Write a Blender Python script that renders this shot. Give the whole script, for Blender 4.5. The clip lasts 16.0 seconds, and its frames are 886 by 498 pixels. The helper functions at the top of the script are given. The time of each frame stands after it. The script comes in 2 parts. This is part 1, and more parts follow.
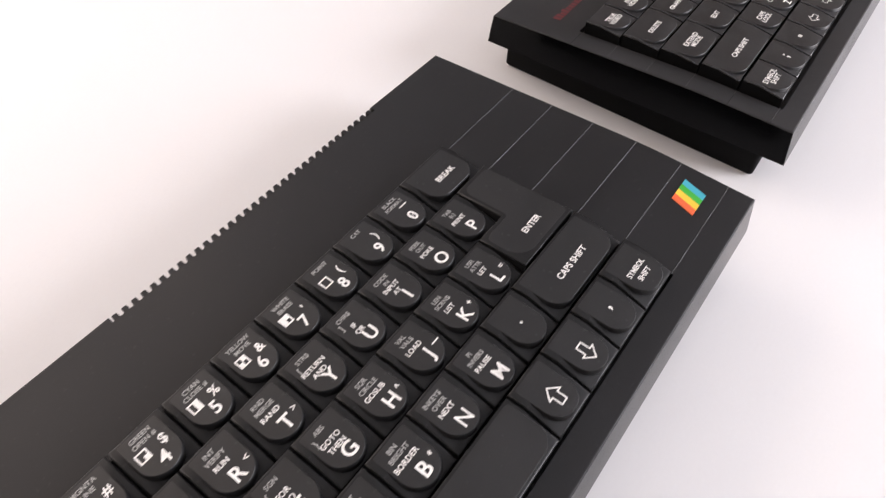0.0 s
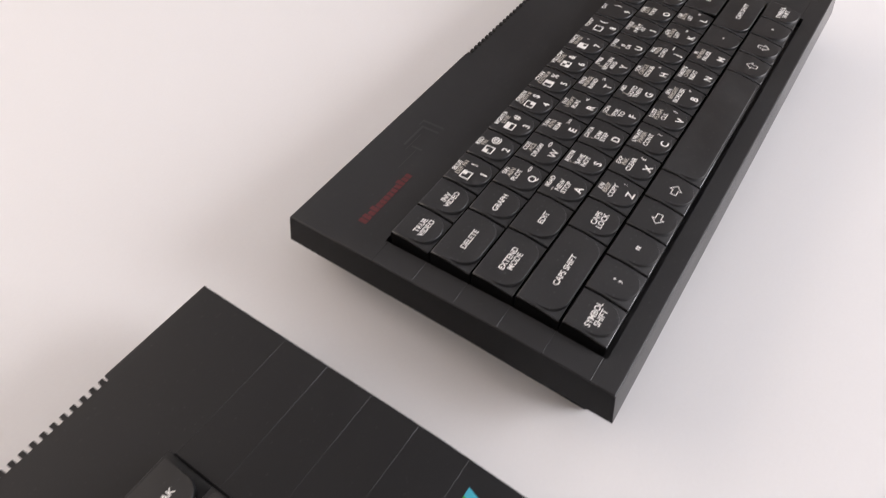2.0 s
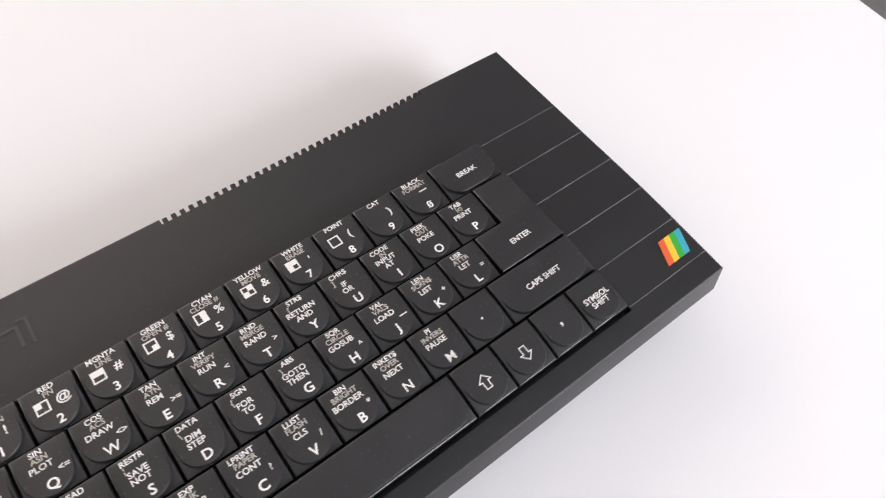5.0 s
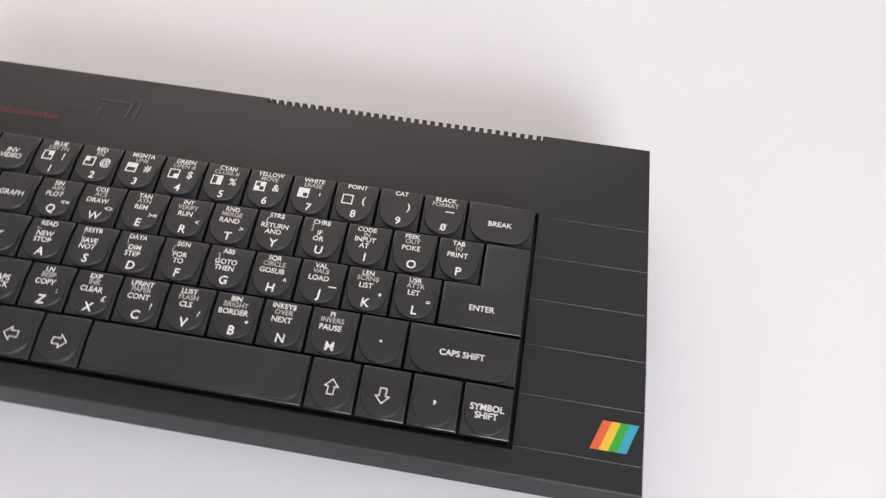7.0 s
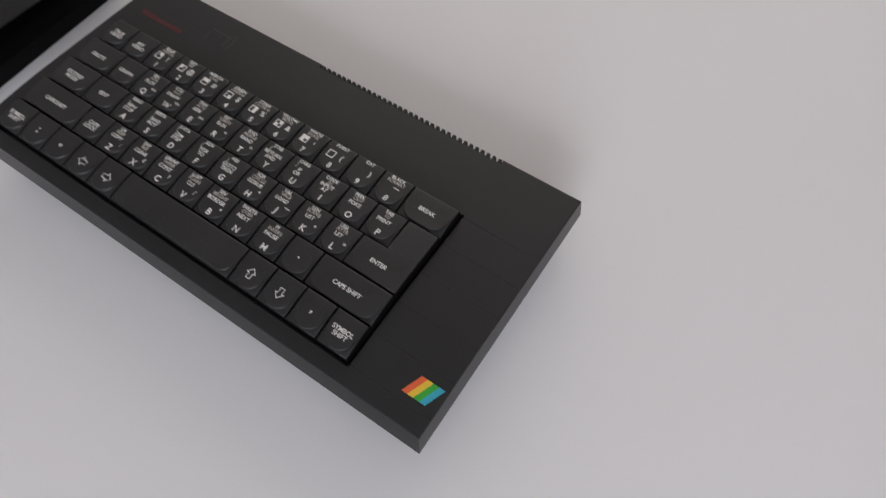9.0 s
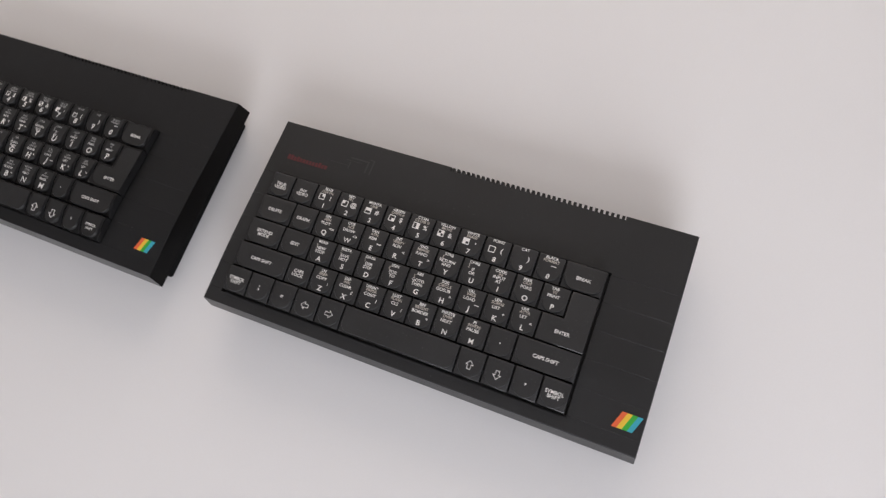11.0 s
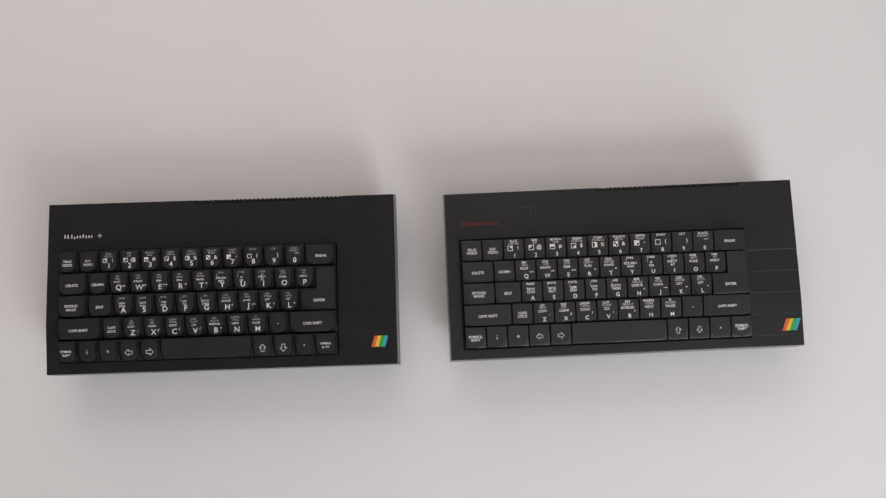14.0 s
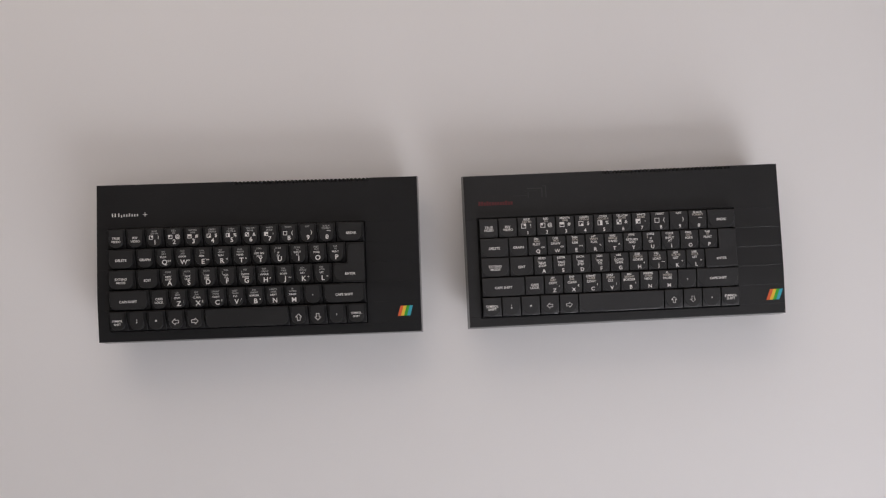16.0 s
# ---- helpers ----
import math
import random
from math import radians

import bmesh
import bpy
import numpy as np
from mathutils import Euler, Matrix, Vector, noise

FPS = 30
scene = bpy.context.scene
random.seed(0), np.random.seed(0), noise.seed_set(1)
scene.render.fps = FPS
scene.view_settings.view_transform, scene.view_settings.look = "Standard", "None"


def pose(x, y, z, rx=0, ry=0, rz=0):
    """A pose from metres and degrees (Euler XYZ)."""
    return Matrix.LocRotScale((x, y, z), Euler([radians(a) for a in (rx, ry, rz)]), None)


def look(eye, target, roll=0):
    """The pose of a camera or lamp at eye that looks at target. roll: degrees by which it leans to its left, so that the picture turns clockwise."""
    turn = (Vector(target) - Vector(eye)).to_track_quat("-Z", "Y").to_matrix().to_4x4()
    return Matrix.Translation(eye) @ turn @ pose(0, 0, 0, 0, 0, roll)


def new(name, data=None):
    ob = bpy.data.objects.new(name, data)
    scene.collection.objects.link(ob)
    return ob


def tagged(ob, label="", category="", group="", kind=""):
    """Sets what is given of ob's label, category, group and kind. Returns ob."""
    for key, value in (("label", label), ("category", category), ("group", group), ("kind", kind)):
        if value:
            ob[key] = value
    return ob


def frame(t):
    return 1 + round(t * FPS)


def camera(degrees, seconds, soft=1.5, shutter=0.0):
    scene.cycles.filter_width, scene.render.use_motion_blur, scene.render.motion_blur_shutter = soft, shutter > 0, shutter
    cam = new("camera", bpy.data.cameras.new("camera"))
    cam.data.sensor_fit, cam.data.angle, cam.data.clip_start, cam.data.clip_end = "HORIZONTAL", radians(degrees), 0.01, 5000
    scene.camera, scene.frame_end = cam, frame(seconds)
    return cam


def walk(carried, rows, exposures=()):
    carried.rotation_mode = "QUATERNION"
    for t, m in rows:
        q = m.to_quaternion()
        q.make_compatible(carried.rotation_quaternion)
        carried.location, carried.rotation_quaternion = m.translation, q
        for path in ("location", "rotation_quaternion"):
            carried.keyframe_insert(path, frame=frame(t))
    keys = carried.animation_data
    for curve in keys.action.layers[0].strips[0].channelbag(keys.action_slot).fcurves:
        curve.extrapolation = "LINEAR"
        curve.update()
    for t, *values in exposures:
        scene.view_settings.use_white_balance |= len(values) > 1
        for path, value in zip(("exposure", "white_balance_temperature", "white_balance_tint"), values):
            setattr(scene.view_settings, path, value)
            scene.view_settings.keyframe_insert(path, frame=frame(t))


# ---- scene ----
cam = camera(67.83, 16.0, soft=1.2, shutter=0.3)
PATH = [
    (0, pose(-0.2368, -0.0787, 0.2290, 37.16, -1.08, -53.44)),
    (0.5, pose(-0.2049, -0.0795, 0.2337, 37.29, -1.01, -54.06)),
    (1, pose(-0.1681, -0.0800, 0.2404, 37.54, -0.95, -54.51)),
    (1.5, pose(-0.1328, -0.0795, 0.2477, 37.25, -1.24, -55.06)),
    (2, pose(-0.0979, -0.0782, 0.2523, 37.49, -1.41, -55.98)),
    (2.5, pose(-0.0607, -0.0731, 0.2589, 37.08, -2.25, -56.19)),
    (3, pose(-0.0120, -0.0725, 0.2612, 36.88, -2.46, -55.59)),
    (3.5, pose(0.0320, -0.0762, 0.2656, 35.96, -3.51, -53.35)),
    (4, pose(0.0673, -0.0772, 0.2640, 33.22, -4.58, -48.35)),
    (4.5, pose(0.1095, -0.0861, 0.2699, 31.08, -4.98, -42.32)),
    (5, pose(0.1539, -0.0939, 0.2742, 28.97, -5.39, -36.62)),
    (5.2, pose(0.1678, -0.0927, 0.2757, 27.99, -5.63, -33.04)),
    (7.3, pose(0.3058, -0.1157, 0.2855, 26.48, 0.27, 15.29)),
    (7.5, pose(0.3265, -0.1192, 0.2821, 27.39, 0.15, 18.51)),
    (8, pose(0.3615, -0.1241, 0.2816, 26.57, -1.62, 27.69)),
    (8.5, pose(0.3931, -0.1227, 0.2980, 25.02, -0.97, 32.20)),
    (9, pose(0.3947, -0.1108, 0.3417, 26.88, 1.99, 34.48)),
    (9.5, pose(0.3835, -0.1049, 0.3835, 24.22, 6.26, 32.99)),
    (9.7, pose(0.3737, -0.1042, 0.3973, 23.49, 7.08, 33.05)),
    (11.8, pose(0.2251, -0.0750, 0.5232, 12.71, 9.52, 10.98)),
    (12, pose(0.1990, -0.0727, 0.5340, 11.78, 8.50, 9.11)),
    (12.5, pose(0.1279, -0.0460, 0.5706, 7.62, 5.43, 4.31)),
    (13, pose(0.0748, -0.0239, 0.5971, 5.46, 3.10, 0.89)),
    (13.5, pose(0.0384, -0.0134, 0.6224, 3.95, 1.08, -1.41)),
    (14, pose(0.0154, -0.0052, 0.6419, 2.85, -0.14, -2.18)),
    (14.5, pose(-0.0040, -0.0077, 0.6652, 1.74, -0.86, -1.60)),
    (15, pose(-0.0120, -0.0093, 0.6797, 1.41, -0.91, -1.97)),
    (15.5, pose(-0.0184, -0.0037, 0.6932, 0.80, -1.32, -2.11)),
    (16, pose(-0.0221, 0.0004, 0.6992, 0.30, -1.70, -2.25)),
]

# exposure of the clip's camera along the way
EXPOSURES = [(0, 0.86, 6650, 21), (0.5, 0.88, 6600, 18), (1.5, 0.68, 6650, 19), (2.5, 0.4, 6700, 19), (4, 0.6, 6550, 18), (5.2, 0.65, 6500, 18), (7.3, 0.42, 6450, 18), (8.0, 0.11, 6400, 18), (8.5, -0.17, 6400, 18), (9.0, -0.3, 6450, 17), (9.7, -0.1, 6500, 17), (12, 0.1, 6600, 17), (13, 0.08, 6600, 17), (14, 0.0, 6600, 17), (15, -0.12, 6600, 17), (16, -0.2, 6650, 18)]
walk(cam, PATH, EXPOSURES)

# ---------------------------------------------------------------- light
world = bpy.data.worlds.new("daylight")
scene.world = world
world.use_nodes = True
wn = world.node_tree
sky = wn.nodes.new("ShaderNodeTexSky")
sky.sky_type = "NISHITA"
sky.sun_disc = False
sky.sun_elevation = radians(38)
sky.sun_rotation = radians(150)
wn.nodes["Background"].inputs["Strength"].default_value = 0.12
wn.links.new(sky.outputs["Color"], wn.nodes["Background"].inputs["Color"])


def window_light(name, m, sx, sy, power, colour):
    lamp = bpy.data.lights.new(name, "AREA")
    lamp.shape, lamp.size, lamp.size_y = "RECTANGLE", sx, sy
    lamp.energy, lamp.color = power, colour
    ob = new(name, lamp)
    ob.matrix_world = m
    return ob


# ---------------------------------------------------------------- materials
def material(name, colour, rough=0.5, metal=0.0, vary=0.15, grain=400.0, bump=0.05, blotch=6.0, spec=0.5, rvary=0.1, dust=0.0):
    """Principled surface with variation at two scales and a fine relief."""
    m = bpy.data.materials.new(name)
    m.use_nodes = True
    nt = m.node_tree
    n, l = nt.nodes, nt.links
    b = n["Principled BSDF"]
    b.inputs["Metallic"].default_value = metal
    b.inputs["Specular IOR Level"].default_value = spec
    tc = n.new("ShaderNodeTexCoord")
    big = n.new("ShaderNodeTexNoise")
    big.inputs["Scale"].default_value, big.inputs["Detail"].default_value = blotch, 4
    fine = n.new("ShaderNodeTexNoise")
    fine.inputs["Scale"].default_value, fine.inputs["Detail"].default_value = grain, 2
    l.new(tc.outputs["Object"], big.inputs["Vector"])
    l.new(tc.outputs["Object"], fine.inputs["Vector"])
    add = n.new("ShaderNodeMath")
    add.operation = "ADD"
    l.new(big.outputs["Fac"], add.inputs[0])
    l.new(fine.outputs["Fac"], add.inputs[1])
    ramp = n.new("ShaderNodeMapRange")
    ramp.inputs["From Min"].default_value, ramp.inputs["From Max"].default_value = 0.6, 1.4
    ramp.inputs["To Min"].default_value, ramp.inputs["To Max"].default_value = 1 - vary, 1 + vary
    l.new(add.outputs[0], ramp.inputs["Value"])
    mul = n.new("ShaderNodeVectorMath")
    mul.operation = "SCALE"
    mul.inputs[0].default_value = colour
    l.new(ramp.outputs["Result"], mul.inputs["Scale"])
    if dust:
        speck = n.new("ShaderNodeTexNoise")
        speck.inputs["Scale"].default_value, speck.inputs["Detail"].default_value = 620, 1
        l.new(tc.outputs["Object"], speck.inputs["Vector"])
        pick = n.new("ShaderNodeMapRange")
        pick.inputs["From Min"].default_value, pick.inputs["From Max"].default_value = 0.70, 0.78
        pick.inputs["To Min"].default_value, pick.inputs["To Max"].default_value = 0.0, dust
        l.new(speck.outputs["Fac"], pick.inputs["Value"])
        both = n.new("ShaderNodeVectorMath")
        both.operation = "ADD"
        l.new(mul.outputs["Vector"], both.inputs[0])
        l.new(pick.outputs["Result"], both.inputs[1])
        l.new(both.outputs["Vector"], b.inputs["Base Color"])
    else:
        l.new(mul.outputs["Vector"], b.inputs["Base Color"])
    rr = n.new("ShaderNodeMapRange")
    rr.inputs["From Min"].default_value, rr.inputs["From Max"].default_value = 0.3, 0.7
    rr.inputs["To Min"].default_value, rr.inputs["To Max"].default_value = rough - rvary, rough + rvary
    l.new(big.outputs["Fac"], rr.inputs["Value"])
    l.new(rr.outputs["Result"], b.inputs["Roughness"])
    if bump:
        bp = n.new("ShaderNodeBump")
        bp.inputs["Strength"].default_value, bp.inputs["Distance"].default_value = bump, 0.0004
        l.new(fine.outputs["Fac"], bp.inputs["Height"])
        l.new(bp.outputs["Normal"], b.inputs["Normal"])
    return m


M_CASE = material("black case plastic", (0.0105, 0.0106, 0.0114), 0.52, spec=0.27, vary=0.2, grain=2600, bump=0.08, blotch=18, dust=0.010)
M_CASE_NEWER = material("newer black case plastic", (0.0140, 0.0140, 0.0147), 0.50, spec=0.44, vary=0.2, grain=2600, bump=0.08, blotch=18, dust=0.012)
# Smoother than the case top, and darkened: the side walls' shade as colour.
M_EDGE = material("smooth shaded case edge plastic", (0.0014, 0.0014, 0.0016), 0.16, spec=0.11, vary=0.2, grain=1500, bump=0.0, blotch=18, rvary=0.04)
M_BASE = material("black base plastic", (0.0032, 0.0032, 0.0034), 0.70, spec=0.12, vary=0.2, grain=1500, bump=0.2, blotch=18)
M_KEY = material("black key plastic", (0.0128, 0.0128, 0.0135), 0.44, spec=0.60, vary=0.25, grain=1800, bump=0.10, blotch=60, dust=0.025, rvary=0.14)
M_TALL_KEY = material("black tall key plastic", (0.0080, 0.0081, 0.0086), 0.42, spec=0.50, vary=0.25, grain=1800, bump=0.10, blotch=60, dust=0.015)
# Body darker than the pad: self-shade round the pads, put into the colour.
M_TALL_TOP = material("shaded tall key body plastic", (0.0050, 0.0051, 0.0055), 0.48, spec=0.30, vary=0.25, grain=1800, bump=0.10, blotch=60, dust=0.010)
# Sides made lighter than the body to lift the shade in the gaps.
M_TALL_SKIRT = material("matt lightened tall key side plastic", (0.0085, 0.0085, 0.0090), 0.62, spec=0.22, vary=0.25, grain=1800, bump=0.10, blotch=60)
M_KEY_EDGE = material("polished key edge plastic", (0.0105, 0.0106, 0.0112), 0.19, spec=0.65, vary=0.2, grain=1800, bump=0.0, blotch=60, rvary=0.05)
# Colour lowered to dull the light that these bevels catch.
M_TALL_EDGE = material("darkened tall key edge plastic", (0.0036, 0.0036, 0.0040), 0.27, spec=0.26, vary=0.2, grain=1800, bump=0.0, blotch=60, rvary=0.06)
M_LINE = material("polished raised line plastic", (0.0150, 0.0150, 0.0158), 0.26, spec=0.42, vary=0.2, grain=2600, bump=0.0, blotch=18, rvary=0.05)
# Far below the key's own black: unlit skirts, darkened by colour.
M_SKIRT = material("matt shaded key skirt plastic", (0.0026, 0.0026, 0.0029), 0.75, spec=0.10, vary=0.25, grain=1800, bump=0.10, blotch=60)
M_WHITE = material("white legend ink", (0.80, 0.79, 0.76), 0.55, vary=0.15, grain=2500, bump=0, blotch=300)
M_CREAM = material("faded legend ink", (0.47, 0.44, 0.39), 0.55, vary=0.25, grain=2500, bump=0, blotch=300)
M_GREY_INK = material("grey legend ink", (0.36, 0.36, 0.35), 0.55, vary=0.25, grain=2500, bump=0, blotch=300)
M_RED = material("red stripe ink", (0.72, 0.12, 0.035), 0.45, vary=0.06, bump=0)
M_YELLOW = material("yellow stripe ink", (0.78, 0.50, 0.04), 0.45, vary=0.06, bump=0)
M_GREEN = material("green stripe ink", (0.03, 0.37, 0.035), 0.45, vary=0.06, bump=0)
M_CYAN = material("cyan stripe ink", (0.03, 0.35, 0.46), 0.45, vary=0.06, bump=0)
M_BADGE = material("dull red badge ink", (0.088, 0.012, 0.014), 0.5, vary=0.3, bump=0, grain=900)
M_GHOST = material("glossy black badge ink", (0.0155, 0.0155, 0.0163), 0.33, spec=0.65, vary=0.1, bump=0)
M_TABLE = material("white table laminate", (0.80, 0.79, 0.785), 0.55, vary=0.012, grain=700, bump=0.03, blotch=3, spec=0.3)
M_WALL = material("white wall paint", (0.75, 0.76, 0.78), 0.9, vary=0.03, grain=60, bump=0.1, blotch=2)
# For walls out of view, dark so the black cases reflect less.
M_DARK_WALL = material("dark brown of unseen walls", (0.22, 0.18, 0.15), 0.8, vary=0.08, grain=60, bump=0.1, blotch=2)
M_FLOOR = material("grey floor", (0.16, 0.15, 0.145), 0.6, vary=0.1, grain=40, bump=0.05, blotch=2)


# ---------------------------------------------------------------- builders
def link(name, mesh, mat, parent=None, label="", at=None):
    """One mesh object, under a thing or a part where one is given."""
    if mat is not None and not mesh.materials:
        mesh.materials.append(mat)
    ob = new(name, mesh)
    if parent is not None:
        ob.parent = parent
    if at is not None:
        ob.matrix_local = at
    if label:
        ob["label"] = label
    return ob


def mesh_of(name, verts, faces, smooth=False):
    me = bpy.data.meshes.new(name)
    me.from_pydata(verts, [], faces)
    me.update()
    if smooth:
        for p in me.polygons:
            p.use_smooth = True
    return me


def box_data(x0, y0, z0, x1, y1, z1):
    v = [(x, y, z) for z in (z0, z1) for y in (y0, y1) for x in (x0, x1)]
    f = [(0, 2, 3, 1), (4, 5, 7, 6), (0, 1, 5, 4), (1, 3, 7, 5), (3, 2, 6, 7), (2, 0, 4, 6)]
    return v, f


def box(name, x0, y0, z0, x1, y1, z1, bevel=0.0, segments=2):
    v, f = box_data(x0, y0, z0, x1, y1, z1)
    if not bevel:
        return mesh_of(name, v, f)
    bm = bmesh.new()
    vs = [bm.verts.new(c) for c in v]
    for q in f:
        bm.faces.new([vs[i] for i in q])
    bmesh.ops.bevel(bm, geom=bm.edges[:], offset=bevel, segments=segments, affect="EDGES", profile=0.55)
    me = bpy.data.meshes.new(name)
    bm.to_mesh(me)
    bm.free()
    return me


def outline(points, r, steps=5):
    """A closed outline with its corners rounded; r may be one radius or one a corner."""
    out, n = [], len(points)
    rs = r if isinstance(r, (list, tuple)) else [r] * n
    for i, (x, y) in enumerate(points):
        p, a, b = Vector((x, y)), Vector(points[i - 1]), Vector(points[(i + 1) % n])
        da, db = (a - p), (b - p)
        k = min(rs[i], da.length * 0.499, db.length * 0.499)
        s, e = p + da.normalized() * k, p + db.normalized() * k
        if k < 1e-5:
            out.append((x, y))
            continue
        for j in range(steps + 1):
            t = j / steps
            q = s * (1 - t) ** 2 + p * 2 * t * (1 - t) * 0.75 + (s + e) * 0.5 * 2 * t * (1 - t) * 0.25 + e * t ** 2
            out.append((q.x, q.y))
    return out


def lofted(rings, cap_bottom=False):
    """Rings of equal length, from the lowest to the topmost, and a flat cap on the last."""
    verts = [v for ring in rings for v in ring]
    n = len(rings[0])
    faces = []
    for k in range(len(rings) - 1):
        for i in range(n):
            j = (i + 1) % n
            faces.append((k * n + i, k * n + j, (k + 1) * n + j, (k + 1) * n + i))
    faces.append(tuple((len(rings) - 1) * n + i for i in range(n)))
    if cap_bottom:
        faces.append(tuple(reversed(range(n))))
    return verts, faces


# ---------------------------------------------------------------- lettering
GLYPHS = {}


def prepare_glyphs(strings):
    """Flat meshes of the strings in the built-in font, centred, cap height about 0.7."""
    made = []
    for s in sorted(strings):
        cu = bpy.data.curves.new("letters", "FONT")
        cu.body, cu.align_x, cu.align_y = s, "CENTER", "CENTER"
        cu.resolution_u, cu.offset, cu.fill_mode = 3, 0.008 if s in ("M", "N", "W") else 0.020, "FRONT"
        made.append((s, new("letters", cu)))
    bpy.context.view_layer.update()
    deps = bpy.context.evaluated_depsgraph_get()
    for s, ob in made:
        me = bpy.data.meshes.new_from_object(ob.evaluated_get(deps))
        co = [tuple(v.co) for v in me.vertices]
        GLYPHS[s] = (co, [tuple(p.vertices) for p in me.polygons])
        bpy.data.meshes.remove(me)
    for s, ob in made:
        cu = ob.data
        bpy.data.objects.remove(ob)
        bpy.data.curves.remove(cu)


def put_text(acc, s, x, y, size, width=0.0):
    """Adds a string to a list of flat pieces; width squeezes it to fit."""
    co, fc = GLYPHS[s]
    if not co:
        return
    w = max(c[0] for c in co) - min(c[0] for c in co)
    cx, cy = (max(c[0] for c in co) + min(c[0] for c in co)) / 2, (max(c[1] for c in co) + min(c[1] for c in co)) / 2
    sx = min(size, width / w) if width else size
    k = len(acc[0])
    acc[0].extend((x + (c[0] - cx) * sx, y + (c[1] - cy) * size) for c in co)
    acc[1].extend(tuple(i + k for i in f) for f in fc)


def put_poly(acc, pts):
    k = len(acc[0])
    acc[0].extend(pts)
    acc[1].append(tuple(range(k, k + len(pts))))


def put_rect(acc, x0, y0, x1, y1):
    put_poly(acc, [(x0, y0), (x1, y0), (x1, y1), (x0, y1)])


def put_frame(acc, x, y, h, t):
    """A hollow square, half size h, line t."""
    put_rect(acc, x - h, y - h, x + h, y - h + t)
    put_rect(acc, x - h, y + h - t, x + h, y + h)
    put_rect(acc, x - h, y - h + t, x - h + t, y + h - t)
    put_rect(acc, x + h - t, y - h + t, x + h, y + h - t)


def put_arrow(acc, turn, s, t, dy):
    """A hollow arrow, drawn as eight bars along its outline."""
    pts = [(-0.5, 0.22), (0.05, 0.22), (0.05, 0.48), (0.55, 0.0), (0.05, -0.48), (0.05, -0.22), (-0.5, -0.22)]
    c, sn = math.cos(turn), math.sin(turn)
    pts = [Vector(((x * c - y * sn) * s, (x * sn + y * c) * s + dy)) for x, y in pts]
    for i, a in enumerate(pts):
        b = pts[(i + 1) % len(pts)]
        d = (b - a).normalized() * t * 0.5
        nrm = Vector((-d.y, d.x))
        put_poly(acc, [tuple(a - d - nrm), tuple(b + d - nrm), tuple(b + d + nrm), tuple(a - d + nrm)])


LETTERS = {
    "Q": ("SIN", "ASN", "PLOT", "<="), "W": ("COS", "ACS", "DRAW", "<>"), "E": ("TAN", "ATN", "REM", ">="),
    "R": ("INT", "VERIFY", "RUN", "<"), "T": ("RND", "MERGE", "RAND", ">"), "Y": ("STR$", "[", "RETURN|AND", ""),
    "U": ("CHR$", "]", "IF|OR", ""), "I": ("CODE", "IN", "INPUT|AT", ""), "O": ("PEEK", "OUT", "POKE", ""),
    "P": ("TAB", "(c)", "PRINT", ""), "A": ("READ", "~", "NEW|STOP", ""), "S": ("RESTR", "¦", "SAVE|NOT", ""),
    "D": ("DATA", "\\", "DIM|STEP", ""), "F": ("SGN", "{", "FOR|TO", ""), "G": ("ABS", "}", "GOTO|THEN", ""),
    "H": ("SQR", "CIRCLE", "GOSUB", "^"), "J": ("VAL", "VAL$", "LOAD", "-"), "K": ("LEN", "SCRN$", "LIST", "+"),
    "L": ("USR", "ATTR", "LET", "="), "Z": ("LN", "BEEP", "COPY", ":"), "X": ("EXP", "INK", "CLEAR", "£"),
    "C": ("LPRINT", "PAPER", "CONT", "?"), "V": ("LLIST", "FLASH", "CLS", "/"), "B": ("BIN", "BRIGHT", "BORDER", "*"),
    "N": ("INKEY$", "OVER", "NEXT", ""), "M": ("PI", "INVERS", "PAUSE", ""),
}
# top line, second line, sign, and which quarters of the little square are filled
DIGITS = {
    "1": ("BLUE", "DEF FN", "!", "r"), "2": ("RED", "FN", "@", "l"), "3": ("MGNTA", "LINE", "#", "t"),
    "4": ("GREEN", "OPEN #", "$", "b"), "5": ("CYAN", "CLOSE #", "%", "s"), "6": ("YELLOW", "MOVE", "&", "d"),
    "7": ("WHITE", "ERASE", "'", "f"), "8": ("POINT", "", "(", ""), "9": ("CAT", "", ")", None), "0": ("BLACK", "FORMAT", "_", None),
}
# rows of the keyboard from the back to the front: what is on the key and its width in key units
ROWS = [
    [("TRUE|VIDEO", 1), ("INV|VIDEO", 1)] + [(c, 1) for c in "1234567890"] + [("BREAK", 1.5)],
    [("DELETE", 1.5), ("GRAPH", 1)] + [(c, 1) for c in "QWERTYUIOP"],
    [("EXTEND|MODE", 1.5), ("EDIT", 1.25)] + [(c, 1) for c in "ASDFGHJKL"] + [("ENTER", 1.75)],
    [("CAPS SHIFT", 2.25), ("CAPS|LOCK", 1)] + [(c, 1) for c in "ZXCVBNM"] + [(".", 1), ("CAPS SHIFT", 2.25)],
    [("SYMBOL|SHIFT", 1), (";", 1), ('"', 1), ("left", 1), ("right", 1), ("space", 4.5), ("up", 1), ("down", 1), (",", 1), ("SYMBOL|SHIFT", 1)],
]
need = set()
for a, b, c, d in LETTERS.values():
    need |= {a, b, d, *c.split("|")}
for a, b, c, d in DIGITS.values():
    need |= {a, b, c}
for row in ROWS:
    for what, _ in row:
        need |= set(what.split("|"))
prepare_glyphs({s for s in need if s} | set("0123456789") | set(LETTERS))


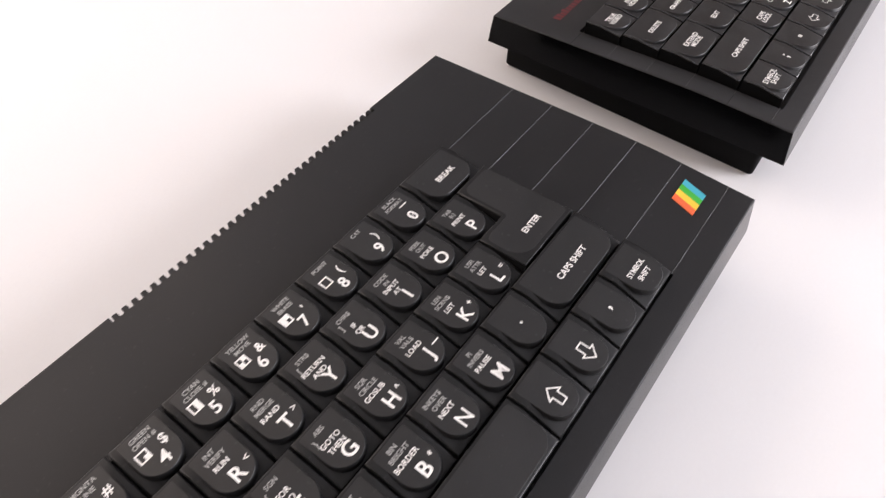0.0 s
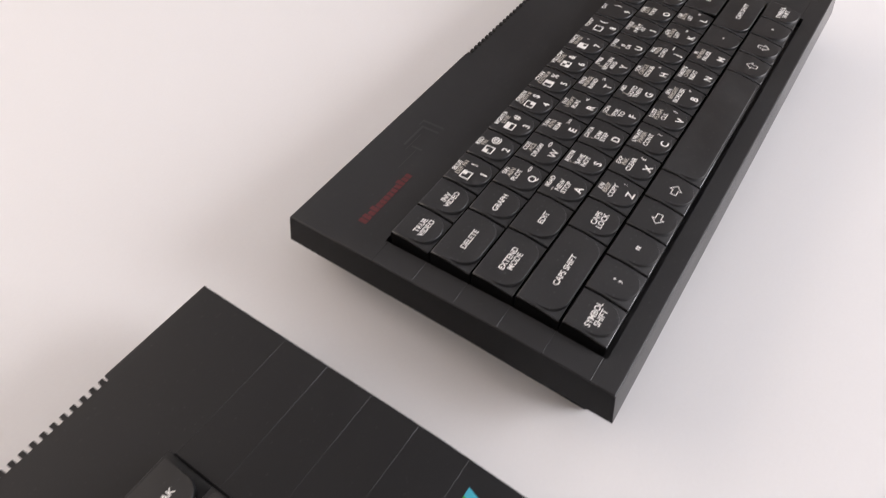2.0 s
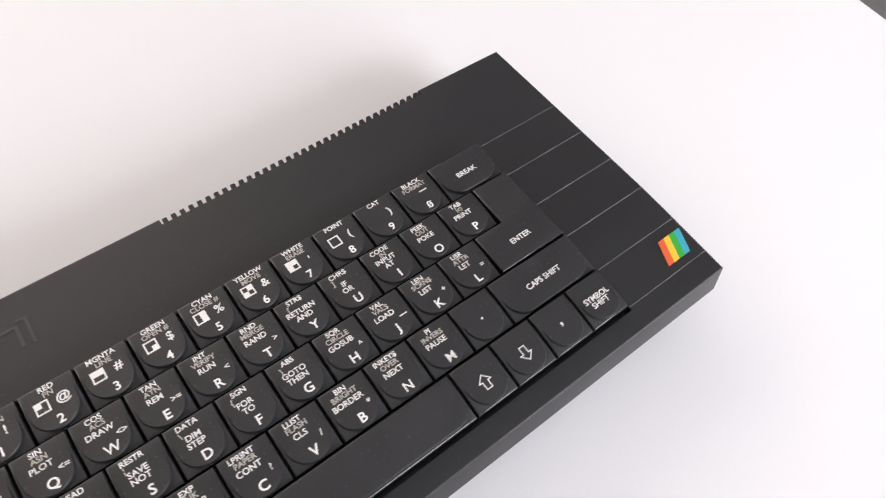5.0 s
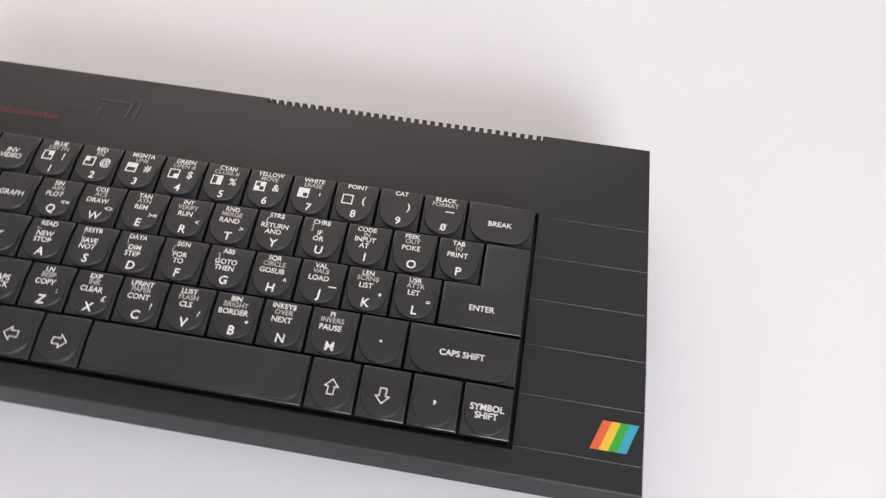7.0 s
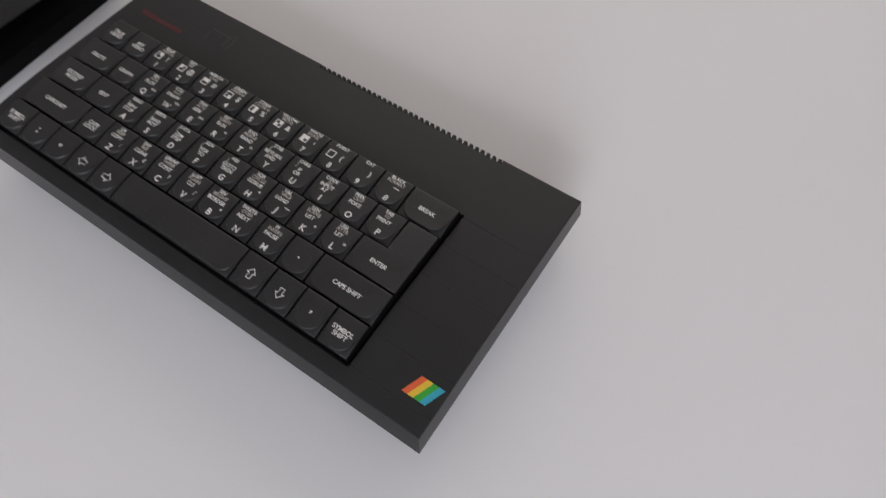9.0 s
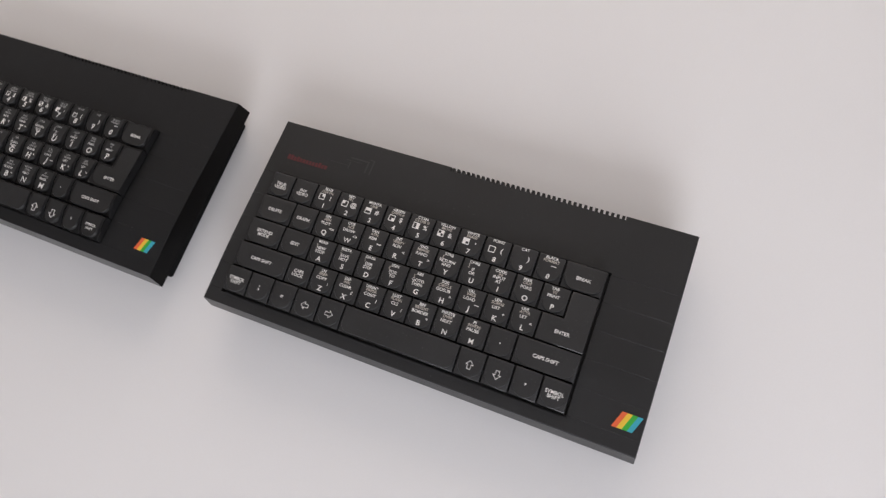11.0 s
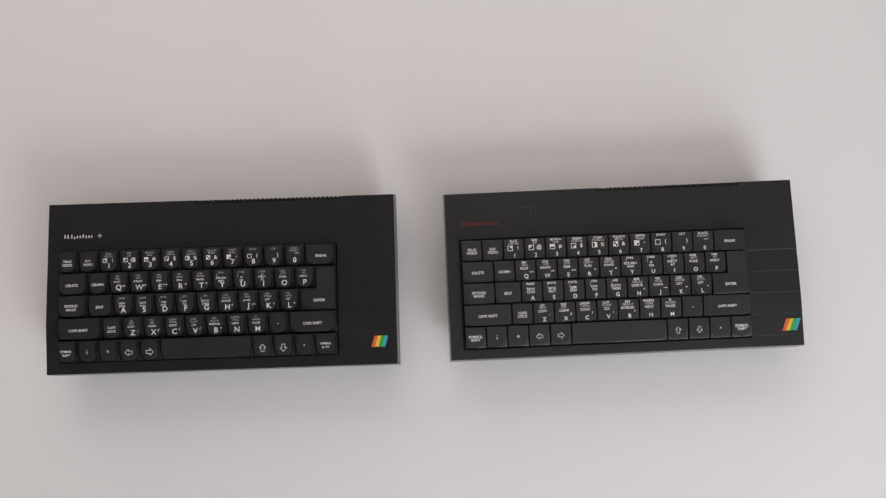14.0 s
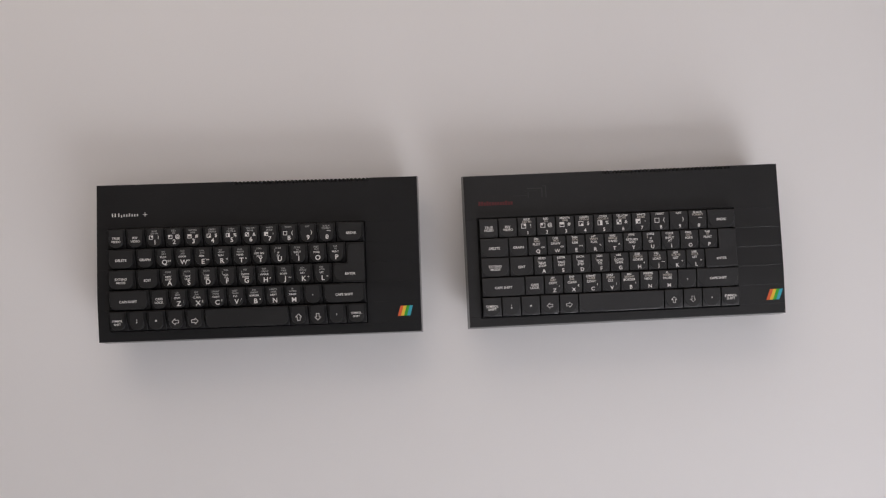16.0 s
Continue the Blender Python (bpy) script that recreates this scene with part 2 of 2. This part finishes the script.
def legend_pieces(what, p, low):
    """White and faded pieces of one key's print, in metres round the key's centre; low: print of the flatter keyboard."""
    white, faded = ([], []), ([], [])
    big = 0.265 if low else 0.355
    sm = 0.15 if low else 0.12
    wd_max, dn = (0.66, 0.0) if low else (0.53, 0.04)
    if what in LETTERS:
        a, b, c, d = LETTERS[what]
        put_text(white if low else faded, a, -0.06 * p, (0.37 - dn) * p, sm * p, wd_max * p)
        if b in ("[", "]", "~", "¦", "\\", "{", "}"):
            put_text(faded, b, -0.24 * p, (0.23 - dn) * p, 0.17 * p)
        elif b:
            put_text(faded, b, -0.04 * p, (0.245 - dn) * p, sm * p, wd_max * p)
        words = c.split("|")
        y = 0.09 if len(words) == 1 else 0.125
        for k, wd in enumerate(words):
            put_text(white, wd, -0.05 * p, (y - dn - 0.145 * k) * p, (sm + 0.012) * p, (wd_max + 0.02) * p)
        y = (-0.08 if low else -0.15) * p
        if d == "-":
            put_rect(white, 0.19 * p, y - 0.012 * p, 0.36 * p, y + 0.014 * p)
        elif d:
            put_text(white, d, (0.27 if low else 0.25) * p, y, 0.17 * p, 0.22 * p)
        put_text(white, what, 0.02 * p, (-0.29 if low else -0.24) * p, big * p)
    elif what in DIGITS:
        a, b, c, g = DIGITS[what]
        put_text(white if low else faded, a, 0.0, (0.39 - dn) * p, sm * p, wd_max * p)
        if b:
            put_text(faded, b, 0.0, (0.265 - dn) * p, sm * p, wd_max * p)
        if g is not None:
            x, y, h, t = -0.17 * p, (0.05 - dn * 0.7) * p, (0.125 if low else 0.105) * p, 0.03 * p
            put_frame(white, x, y, h, t)
            k = h - t
            quads = {"r": ((1, 1),), "l": ((-1, 1),), "t": ((-1, 1), (1, 1)), "b": ((1, -1),), "s": ((1, 1), (1, -1)),
                     "d": ((1, 1), (-1, -1)), "f": ((-1, 1), (1, 1), (-1, -1)), "": ()}[g]
            for qx, qy in quads:
                put_rect(white, min(x, x + qx * k), min(y, y + qy * k), max(x, x + qx * k), max(y, y + qy * k))
        if c == "_":
            put_rect(white, 0.02 * p, 0.08 * p, 0.22 * p, 0.11 * p)
        else:
            put_text(white, c, 0.2 * p, (0.05 - dn * 0.7) * p, 0.25 * p)
        y = (-0.3 if low else -0.23) * p
        put_text(white, what, 0.03 * p, y, big * 0.95 * p)
        if what == "0":
            put_poly(white, [(-0.045 * p, y - 0.075 * p), (-0.033 * p, y - 0.085 * p), (0.105 * p, y + 0.075 * p), (0.093 * p, y + 0.085 * p)])
    elif what in ("left", "right", "up", "down"):
        dy = -0.05 * p if low else -0.1 * p
        put_arrow(white, {"right": 0, "up": math.pi / 2, "left": math.pi, "down": -math.pi / 2}[what], (0.28 if low else 0.33) * p, (0.022 if low else 0.028) * p, dy)
    elif what in (".", ",", ";", '"'):
        put_text(white, what, 0, -0.02 * p, 0.34 * p)
    elif what != "space":
        words = what.split("|")
        for k, wd in enumerate(words):
            gp = 0.15 if low else 0.18
            put_text(white, wd, 0, (0.5 * gp * (len(words) - 1) - gp * k - (0.03 if low else 0.06)) * p, (0.175 if low else 0.145 if what == "SYMBOL|SHIFT" else 0.165 if len(words) > 1 else 0.18) * p)
    return white, faded


WORDS = {"left": "a left arrow", "right": "a right arrow", "up": "an up arrow", "down": "a down arrow", ".": "a full stop",
         ",": "a comma", ";": "a semicolon", '"': "quotation marks"}


class Cap:
    """A key cap: a skirt with a top that falls to the front, and a level rounded pad that stands out of it."""

    steep, low = 1.0, True

    def __init__(self, w, d, gap, gap_x, skirt, rise, step, turn):
        self.w, self.d, self.rise, self.step = w, d, rise, step
        self.turn = turn * d
        hw, hd = w / 2 - gap_x, d / 2 - gap
        self.foot = [(-hw, -hd), (hw, -hd), (hw, hd), (-hw, hd)]
        self.skirt = skirt

    def base(self, y):
        """Height of the cap's top at y: rising from the front, level behind the middle of the pad."""
        t = (self.turn - y) / (self.turn + self.d / 2)
        return self.rise - 0.00003 - self.step * max(0.0, t) * self.steep

    def mesh(self, pads):
        c = 0.00052
        foot, n = list(self.foot), len(self.foot)
        if n == 4:
            (xa, ya), (xb, _), (_, yb), _ = foot
            foot = [(xa, ya), (xb, ya), (xb, self.turn), (xb, yb), (xa, yb), (xa, self.turn)]

        def ring(pts, inset, dz):
            out = []
            m = len(pts)
            for i, (x, y) in enumerate(pts):
                p, a, b = Vector((x, y)), Vector(pts[i - 1]), Vector(pts[(i + 1) % m])
                da, db = (p - a).normalized(), (b - p).normalized()
                na, nb = Vector((-da.y, da.x)), Vector((-db.y, db.x))
                k = na + nb
                k = k / max(k.dot(na), 0.3)
                out.append((x + k.x * inset, y + k.y * inset, dz(y)))
            return out

        m = len(foot)
        v, f = lofted([ring(foot, 0, lambda y: -self.skirt), ring(foot, 0.00003, lambda y: self.base(y) - c * 1.4),
                              ring(foot, c * 0.25, lambda y: self.base(y) - c * 0.75), ring(foot, c * 0.8, lambda y: self.base(y) - c * 0.15),
                              ring(foot, c * 1.7, lambda y: self.base(y))])
        if n == 4:
            f.pop()
            f += [(24, 25, 26, 29), (26, 27, 28, 29)]
        body = len(f)
        for pts in pads:
            k = len(v)
            e = 0.0004
            rings = [ring(pts, 0, lambda y: self.base(y) - 0.0012),
                     ring(pts, 0.00012, lambda y: max(self.rise - e, self.base(y) - 0.0006)),
                     ring(pts, e, lambda y: max(self.rise, self.base(y) - 0.0004))]
            pv, pf = lofted(rings)
            v += pv
            f += [tuple(i + k for i in q) for q in pf]
        me = mesh_of("key", v, f, True)
        me.materials.append(self.top_mat)
        # Sides and tall key bodies get their own blacks, as shade put into colour.
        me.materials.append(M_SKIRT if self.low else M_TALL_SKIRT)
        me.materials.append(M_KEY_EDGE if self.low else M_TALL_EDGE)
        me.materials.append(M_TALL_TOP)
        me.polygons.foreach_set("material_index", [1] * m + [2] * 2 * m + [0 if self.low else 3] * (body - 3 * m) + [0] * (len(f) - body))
        me.polygons.foreach_set("use_smooth", [False] * 3 * m + [True] * (len(f) - 3 * m))
        me.set_sharp_from_angle(angle=radians(42))
        return me


def circle_pad(w, r, y0, back):
    """A rounded pad: half circles to the front, running out to the back."""
    h = max(w / 2 - r, 0)
    pts = []
    for j in range(13):
        a = math.pi + math.pi / 2 * j / 12
        pts.append((-h + r * math.cos(a), y0 + r * math.sin(a)))
    for j in range(13):
        a = 1.5 * math.pi + math.pi / 2 * j / 12
        pts.append((h + r * math.cos(a), y0 + r * math.sin(a)))
    k = 0.0008
    pts += [(h + r, y0 + back - k), (h + r - k * 0.3, y0 + back - k * 0.3), (h + r - k, y0 + back), (-h - r + k, y0 + back), (-h - r + k * 0.3, y0 + back - k * 0.3), (-h - r, y0 + back - k)]
    out = []
    for q in pts:
        if not out or (Vector(q) - Vector(out[-1])).length > 1e-5:
            out.append(q)
    if (Vector(out[0]) - Vector(out[-1])).length < 1e-5:
        out.pop()
    return out


def computer(c):
    """One home computer: origin at the front left corner of its case, on the table."""
    W, D = c["W"], c["D"]
    root = new("home_computer")
    zf, zm, zr, vm = c["zf"], c["zm"], c["zr"], c["vm"]

    def top(v):
        a, b = zf + (zm - zf) * v / vm, zm + (zr - zm) * (v - vm) / (D - vm)
        return 0.5 * (a + b) - 0.5 * math.sqrt((a - b) ** 2 + 4e-7)

    def lip(v):
        return c["lipf"] + (c["lipr"] - c["lipf"]) * v / D

    p, q = c["p"], c["q"]
    u0, v0 = c["u0"], c["v0"]
    u1, v1 = u0 + 13.5 * p, v0 + 5 * q
    e = c["margin"]
    # --- upper case: one sheet with the key well, the lines and the rear notch in it
    ta, tb, tn = c["teeth"]
    g, gd = c["line"]
    us = [0, 0.0002, 0.0005, 0.0009, u0 - e - 0.0001, u0 - e, u1 + e, u1 + e + 0.0001, W - 0.0009, W - 0.0005, W - 0.0002, W, ta, ta + 0.0001, tb, tb - 0.0001]
    us += [u1 + 0.004, u1 + 0.012, W * 0.3, W * 0.5]
    vs = [0, 0.0002, 0.0005, 0.0009, v0 - e - 0.0001, v0 - e, v1 + e, v1 + e + 0.0001, D - 0.0031, D - 0.003, D - 0.0009, D - 0.0005, D - 0.0002, D]
    vs += [D * k / 24 for k in range(1, 24)]
    lines = [v0 + q * k for k in range(6)]
    for v in lines + c["rear_lines"]:
        vs += [v - g, v, v + g]
    us, vs = sorted(set(us)), sorted(set(vs))
    vs = [v for i, v in enumerate(vs) if i == 0 or v - vs[i - 1] > 0.00003]

    def height(u, v):
        z = top(v)
        edge = min(u, W - u, v, D - v)
        if edge < 0.0009:
            t = 1 - edge / 0.0009
            z -= 0.0006 * (1 - math.sqrt(max(0, 1 - t * t)))
        if u0 - e - 1e-6 <= u <= u1 + e + 1e-6 and v0 - e - 1e-6 <= v <= v1 + e + 1e-6:
            return top(v) - c["well"]
        if ta + 0.00005 < u < tb - 0.00005 and v > D - 0.00305:
            return lip(v) + 0.003
        for k in lines:
            if abs(v - k) < g * 0.3 and (u1 + e + 0.00005 < u < W - 0.0006 or 0.0006 < u < u0 - e - 0.00005):
                z += gd
        for k in c["rear_lines"]:
            if abs(v - k) < g * 0.3 and 0.0005 < u < W - 0.0005:
                z += gd * 0.3
        return z

    nu, nv = len(us), len(vs)
    verts = [(u, v, height(u, v)) for v in vs for u in us]
    faces = [(j * nu + i, j * nu + i + 1, (j + 1) * nu + i + 1, (j + 1) * nu + i) for j in range(nv - 1) for i in range(nu - 1)]
    rim = [i for i in range(nu)] + [j * nu + nu - 1 for j in range(1, nv)] + [(nv - 1) * nu + i for i in range(nu - 2, -1, -1)] + [j * nu for j in range(nv - 2, 0, -1)]
    k = len(verts)
    fl, ff = c["flare"], c["front_flare"]
    for i in rim:
        u, v, _ = verts[i]
        verts.append((u + fl * (2 * u / W - 1 if u in (0, W) else 0), v + (-ff if v == 0 else fl if v == D else 0), lip(v)))
    n = len(rim)
    sheet = len(faces)
    for a in range(n):
        b = (a + 1) % n
        faces.append((rim[b], rim[a], k + a, k + b))
    faces.append(tuple(k + a for a in range(n))[::-1])
    me = mesh_of("upper_case", verts, faces)
    me.materials.append(c["case"])
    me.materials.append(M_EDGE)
    me.materials.append(M_LINE)
    ridge = [any(abs(0.5 * (vs[j] + vs[j + 1]) - k) < g for k in lines) and not (u0 - e - 1e-6 <= us[i] < u1 + e - 1e-6) for j in range(nv - 1) for i in range(nu - 1)]
    # Side walls take the smooth black that has shade in its colour.
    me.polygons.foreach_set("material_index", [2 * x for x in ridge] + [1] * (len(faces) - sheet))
    link("upper_case", me, None, root, "matt black plastic upper case with fine raised lines")
    # --- lower case, set back under the upper one
    bi = c["inset"]
    low = [(bi[0], bi[2]), (W - bi[1], bi[2]), (W - bi[1], D - bi[3]), (bi[0], D - bi[3])]
    foot = outline(low, 0.002, 3)
    rings = [[(x + (0.0012 if x < W / 2 else -0.0012), y, 0.0) for x, y in foot], [(x, y, 0.0015) for x, y in foot], [(x, y, lip(y) - 0.0002) for x, y in foot]]
    lv, lf = lofted(rings, True)
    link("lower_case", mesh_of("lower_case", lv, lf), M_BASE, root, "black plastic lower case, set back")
    # --- ribs of the vent along the rear edge
    step = (tb - ta) / tn
    rb = box("vent_rib", -step * 0.27, D - 0.0032, lip(D) + 0.002, step * 0.27, D, top(D) - 0.0006, 0.0003)
    for i in range(tn):
        link("vent_rib", rb, c["case"], root, at=Matrix.Translation((ta + step * (i + 0.5), 0, 0)))
    # --- keys
    gap = c["gap"]
    cache = {}
    r = c["pad"] * p
    for row, keys in enumerate(ROWS):
        vc = v0 + q * (4.5 - row)
        slope = math.atan((top(vc + 0.008) - top(vc - 0.008)) / 0.016)
        u = u0
        for place, (what, wide) in enumerate(keys):
            wide = c["widths"].get((row, place), wide)
            w = wide * p
            uc = u + w / 2
            u += w
            sig = (wide, what == "ENTER", what == "space")
            cap = Cap(w, q, gap, c["gap_x"], c["well"] - 0.001, c["rise"], c["step"], c["turn"])
            cap.low = c["low"]
            cap.top_mat = M_KEY if c["low"] else M_TALL_KEY
            if sig not in cache:
                ry = q * c["pad"]
                if what == "ENTER":
                    hw, hd = w / 2 - gap, q / 2 - gap
                    x1 = hw - p + 2 * gap
                    cap.foot = [(-hw, -hd), (hw, -hd), (hw, hd + q), (x1, hd + q), (x1, hd), (-hw, hd)]
                    cap.steep = 0.0
                    m = 0.0014
                    pad = outline([(-hw + m, -hd + m), (hw - m * 0.3, -hd + m), (hw - m * 0.3, hd + q - m), (x1 + m, hd + q - m), (x1 + m, hd - m), (-hw + m, hd - m)],
                                  [ry, 0.002, 0.002, 0.004, 0.001, 0.003], 6)
                elif what == "space":
                    m = 0.0012
                    pad = outline([(-w / 2 + m, -q / 2 + m), (w / 2 - m, -q / 2 + m), (w / 2 - m, q / 2 - m), (-w / 2 + m, q / 2 - m)], [0.006, 0.006, 0.002, 0.002], 6)
                else:
                    pad = circle_pad(w - p + 2 * r, r, c["pad_y"] * q, q * 0.5 - gap - c["pad_y"] * q - 0.0008)
                cache[sig] = cap.mesh([pad])
            name = what.replace("|", " ")
            if what == "space":
                label = "wide black space bar"
            elif what in WORDS:
                label = "black key with " + WORDS[what]
            else:
                label = "black key printed " + name + " in white"
            key = link("space_bar" if what == "space" else "key", cache[sig], None, root, label,
                       Matrix.Translation((uc, vc, top(vc))) @ Matrix.Rotation(slope, 4, "X"))
            white, faded = legend_pieces(what, p, c["low"])
            aside = c["shift"].get(what, 0.0)
            inside = r * r

            def lift(x, y):
                if what == "ENTER":
                    return cap.rise + 0.0001
                dx = max(abs(x) - (w - p) / 2, 0)
                dy = y - c["pad_y"] * q
                on = dx * dx + dy * dy < inside or (dy > 0 and dx < r)
                b = cap.base(y)
                return (max(cap.rise, b) if on else b) + 0.00012

            verts, faces, mats = [], [], []
            for m_i, (pts, fcs) in enumerate((white, faded)):
                k = len(verts)
                verts += [(x + aside, y, lift(x + aside, y)) for x, y in pts]
                faces += [tuple(i + k for i in fc) for fc in fcs]
                mats += [m_i] * len(fcs)
            if faces:
                me = mesh_of("legend", verts, faces)
                me.materials.append(M_WHITE)
                me.materials.append(c["faded_ink"])
                me.polygons.foreach_set("material_index", mats)
                link("legend", me, None, key, "worn white print on the key")
    # --- rainbow flash in the front right corner
    fx, fy, fw, fh, lean = c["flash"]
    flash = new("colour_flash")
    flash.parent = root
    flash["label"] = "slanted flash of four colour stripes"
    for i, (nm, m) in enumerate((("red_stripe", M_RED), ("yellow_stripe", M_YELLOW), ("green_stripe", M_GREEN), ("blue_stripe", M_CYAN))):
        a, b = fx + fw * i / 4, fx + fw * (i + 1) / 4
        vv = [(a, fy), (b, fy), (b + lean, fy + fh), (a + lean, fy + fh)]
        h = 0.00025
        vt = [(x, y, top(y) + h) for x, y in vv] + [(x, y, top(y) - 0.0003) for x, y in vv]
        link(nm, mesh_of(nm, vt, [(0, 1, 2, 3), (0, 4, 5, 1), (1, 5, 6, 2), (2, 6, 7, 3), (3, 7, 4, 0)]), m, flash)
    return root, top


def badge(root, top, name, mat, bars, label):
    """Plain flat bars of print on the case, each one a part: u, v, width, height."""
    for u, w, wd, h in bars:
        pts = [(u, w), (u + wd, w), (u + wd, w + h), (u, w + h)]
        link(name, mesh_of(name, [(x, y, top(y) + 0.0002) for x, y in pts], [(0, 1, 2, 3)]), mat, root, label)


# ---------------------------------------------------------------- the room
def slab(name, x0, y0, z0, x1, y1, z1, mat, label):
    ob = link(name, box(name, x0, y0, z0, x1, y1, z1), mat)
    tagged(ob, label, "", "", "structure")
    return ob


table = new("table")
tagged(table, "plain white laminate table under the two computers", "table")
link("tabletop", box("tabletop", -1.15, -0.75, -0.045, 0.622, 0.75, 0.0, 0.021, 6), M_TABLE, table)
leg = box("leg", -0.03, -0.03, -0.735, 0.03, 0.03, -0.046, 0.003)
for x in (-1.05, 0.50):
    for y in (-0.66, 0.66):
        link("leg", leg, M_TABLE, table, at=Matrix.Translation((x, y, 0)))

RX, RY, RN, FZ, CZ = 2.2, 2.0, 1.8, -0.735, 1.9
slab("floor", -RX, -RY, FZ - 0.05, RX, RN, FZ, M_FLOOR, "plain grey floor")
slab("ceiling", -RX, -RY, CZ, RX, RN, CZ + 0.1, M_WALL, "plain white ceiling")
# West wall is unseen; its dark lower part is added to cut reflected light.
slab("wall_west", -RX - 0.15, -RY, FZ, -RX, RN, 0.55, M_DARK_WALL, "unseen lower west wall, darkened to cut reflected light")
slab("wall_west_upper", -RX - 0.15, -RY, 0.55, -RX, RN, CZ, M_WALL, "unseen upper west wall, left white")


def wall_with_opening(name, axis, at, thick, a0, a1, o0, o1, oz0, oz1):
    """A wall along x or y with one window opening through it."""
    v, f = [], []
    for p0, p1, z0, z1 in ((a0, o0, FZ, CZ), (o1, a1, FZ, CZ), (o0, o1, FZ, oz0), (o0, o1, oz1, CZ)):
        bx = box_data(p0, at, z0, p1, at + thick, z1) if axis == "x" else box_data(at, p0, z0, at + thick, p1, z1)
        k = len(v)
        v += bx[0]
        f += [tuple(i + k for i in q) for q in bx[1]]
    tagged(link(name, mesh_of(name, v, f), M_WALL), "plain white wall with a window opening", "", "", "structure")


wall_with_opening("wall_south", "x", -RY - 0.15, 0.15, -RX, RX, 0.55, 2.15, 0.1, 1.5)
wall_with_opening("wall_north", "x", RN, 0.15, -RX, RX, -1.6, 0.6, 0.25, 1.65)
# East wall is unseen too; its brown is chosen to dim reflections.
slab("wall_east", RX, -RY, FZ, RX + 0.15, RN, CZ, M_DARK_WALL, "unseen east wall, darkened to cut reflected light")
window_light("window_light", look((1.35, -RY - 0.05, 0.8), (0.9, 0, 0.3)), 1.6, 1.4, 59, (0.89, 0.945, 0.98))
window_light("window_light", look((-0.5, RN + 0.05, 0.95), (-0.3, 0, 0.4)), 2.2, 1.4, 21, (1.0, 0.87, 0.69))

# ---------------------------------------------------------------- the two computers
COMMON = dict(vm=0.045, lipf=0.0215, lipr=0.0180, flare=0.0013, front_flare=0.0033, inset=(0.0082, 0.0082, 0.0068, 0.0050), well=0.0055)
plus = dict(COMMON, zf=0.0400, zm=0.0414, zr=0.0355, W=0.3180, D=0.1554, p=0.01868, q=0.0201, u0=0.0122, v0=0.0107, gap=0.0003, rise=0.0060, step=0.0036, pad=0.375, pad_y=-0.095, gap_x=0.00024,
            teeth=(0.1350, 0.2702, 34), rear_lines=[], line=(0.000065, 0.000065), flash=(0.2946, 0.0160, 0.0124, 0.0100, 0.0030), low=False, widths={(3, 0): 2.20, (3, 10): 2.30, (4, 5): 4.42, (4, 9): 1.08}, shift={"BREAK": 0.0012, "ENTER": 0.0014}, turn=0.16, margin=0.0006, case=M_CASE, faded_ink=M_GREY_INK)
left_computer, top_left = computer(plus)
left_computer.matrix_world = Matrix.Translation((-0.3448, -0.0761, 0)) @ Matrix.Rotation(-0.0056, 4, "Z")
tagged(left_computer, "black home computer with tall rounded keys and white print", "home computer", "home computers on the table")
badge(left_computer, top_left, "name_print", M_WHITE,
      [(0.0152, 0.1236, 0.0012, 0.0034), (0.0179, 0.1236, 0.0012, 0.0034)] + [(0.0214 + 0.0026 * i, 0.1236 if i != 1 else 0.1228, 0.0011, 0.0034 if i in (0, 4) else 0.0024) for i in range(8)]
      + [(0.0455, 0.1250, 0.0043, 0.0006), (0.0473, 0.1232, 0.0006, 0.0017), (0.0473, 0.1257, 0.0006, 0.0017)], "small white print beside a plus sign")

nxt = dict(COMMON, zf=0.0383, zm=0.0388, zr=0.0333, W=0.3225, D=0.1528, p=0.01930, q=0.0196, u0=0.0131, v0=0.0103, gap=0.00036, rise=0.0054, step=0.0018, pad=0.43, pad_y=-0.04, gap_x=0.00032,
           teeth=(0.1416, 0.2732, 34), rear_lines=[0.1270], line=(0.0001, 0.0001), flash=(0.3028, 0.0140, 0.0133, 0.0108, 0.0043), low=True, widths={}, shift={}, turn=0.10, margin=0.0014, case=M_CASE_NEWER, faded_ink=M_CREAM)
right_computer, top_right = computer(nxt)
right_computer.matrix_world = Matrix.Translation((0.0218, -0.0772, 0)) @ Matrix.Rotation(0.0055, 4, "Z")
tagged(right_computer, "black home computer with flat square keys and a dull red badge", "home computer", "home computers on the table")
badge(right_computer, top_right, "red_badge", M_BADGE, [(0.0142 + 0.0027 * i, 0.1222, 0.0022, 0.0042 if i in (0, 1, 3, 10) else 0.0032) for i in range(13)], "dull red print")
badge(right_computer, top_right, "gloss_badge", M_GHOST,
      [(0.0640, 0.1372, 0.0146, 0.0012), (0.0786, 0.1286, 0.0013, 0.0098), (0.0797, 0.1396, 0.0029, 0.0007), (0.0826, 0.1280, 0.0012, 0.0123), (0.0646, 0.1284, 0.0010, 0.0058),
       (0.0495, 0.1306, 0.0145, 0.0004), (0.0612, 0.1351, 0.0130, 0.0004)], "faint glossy print")
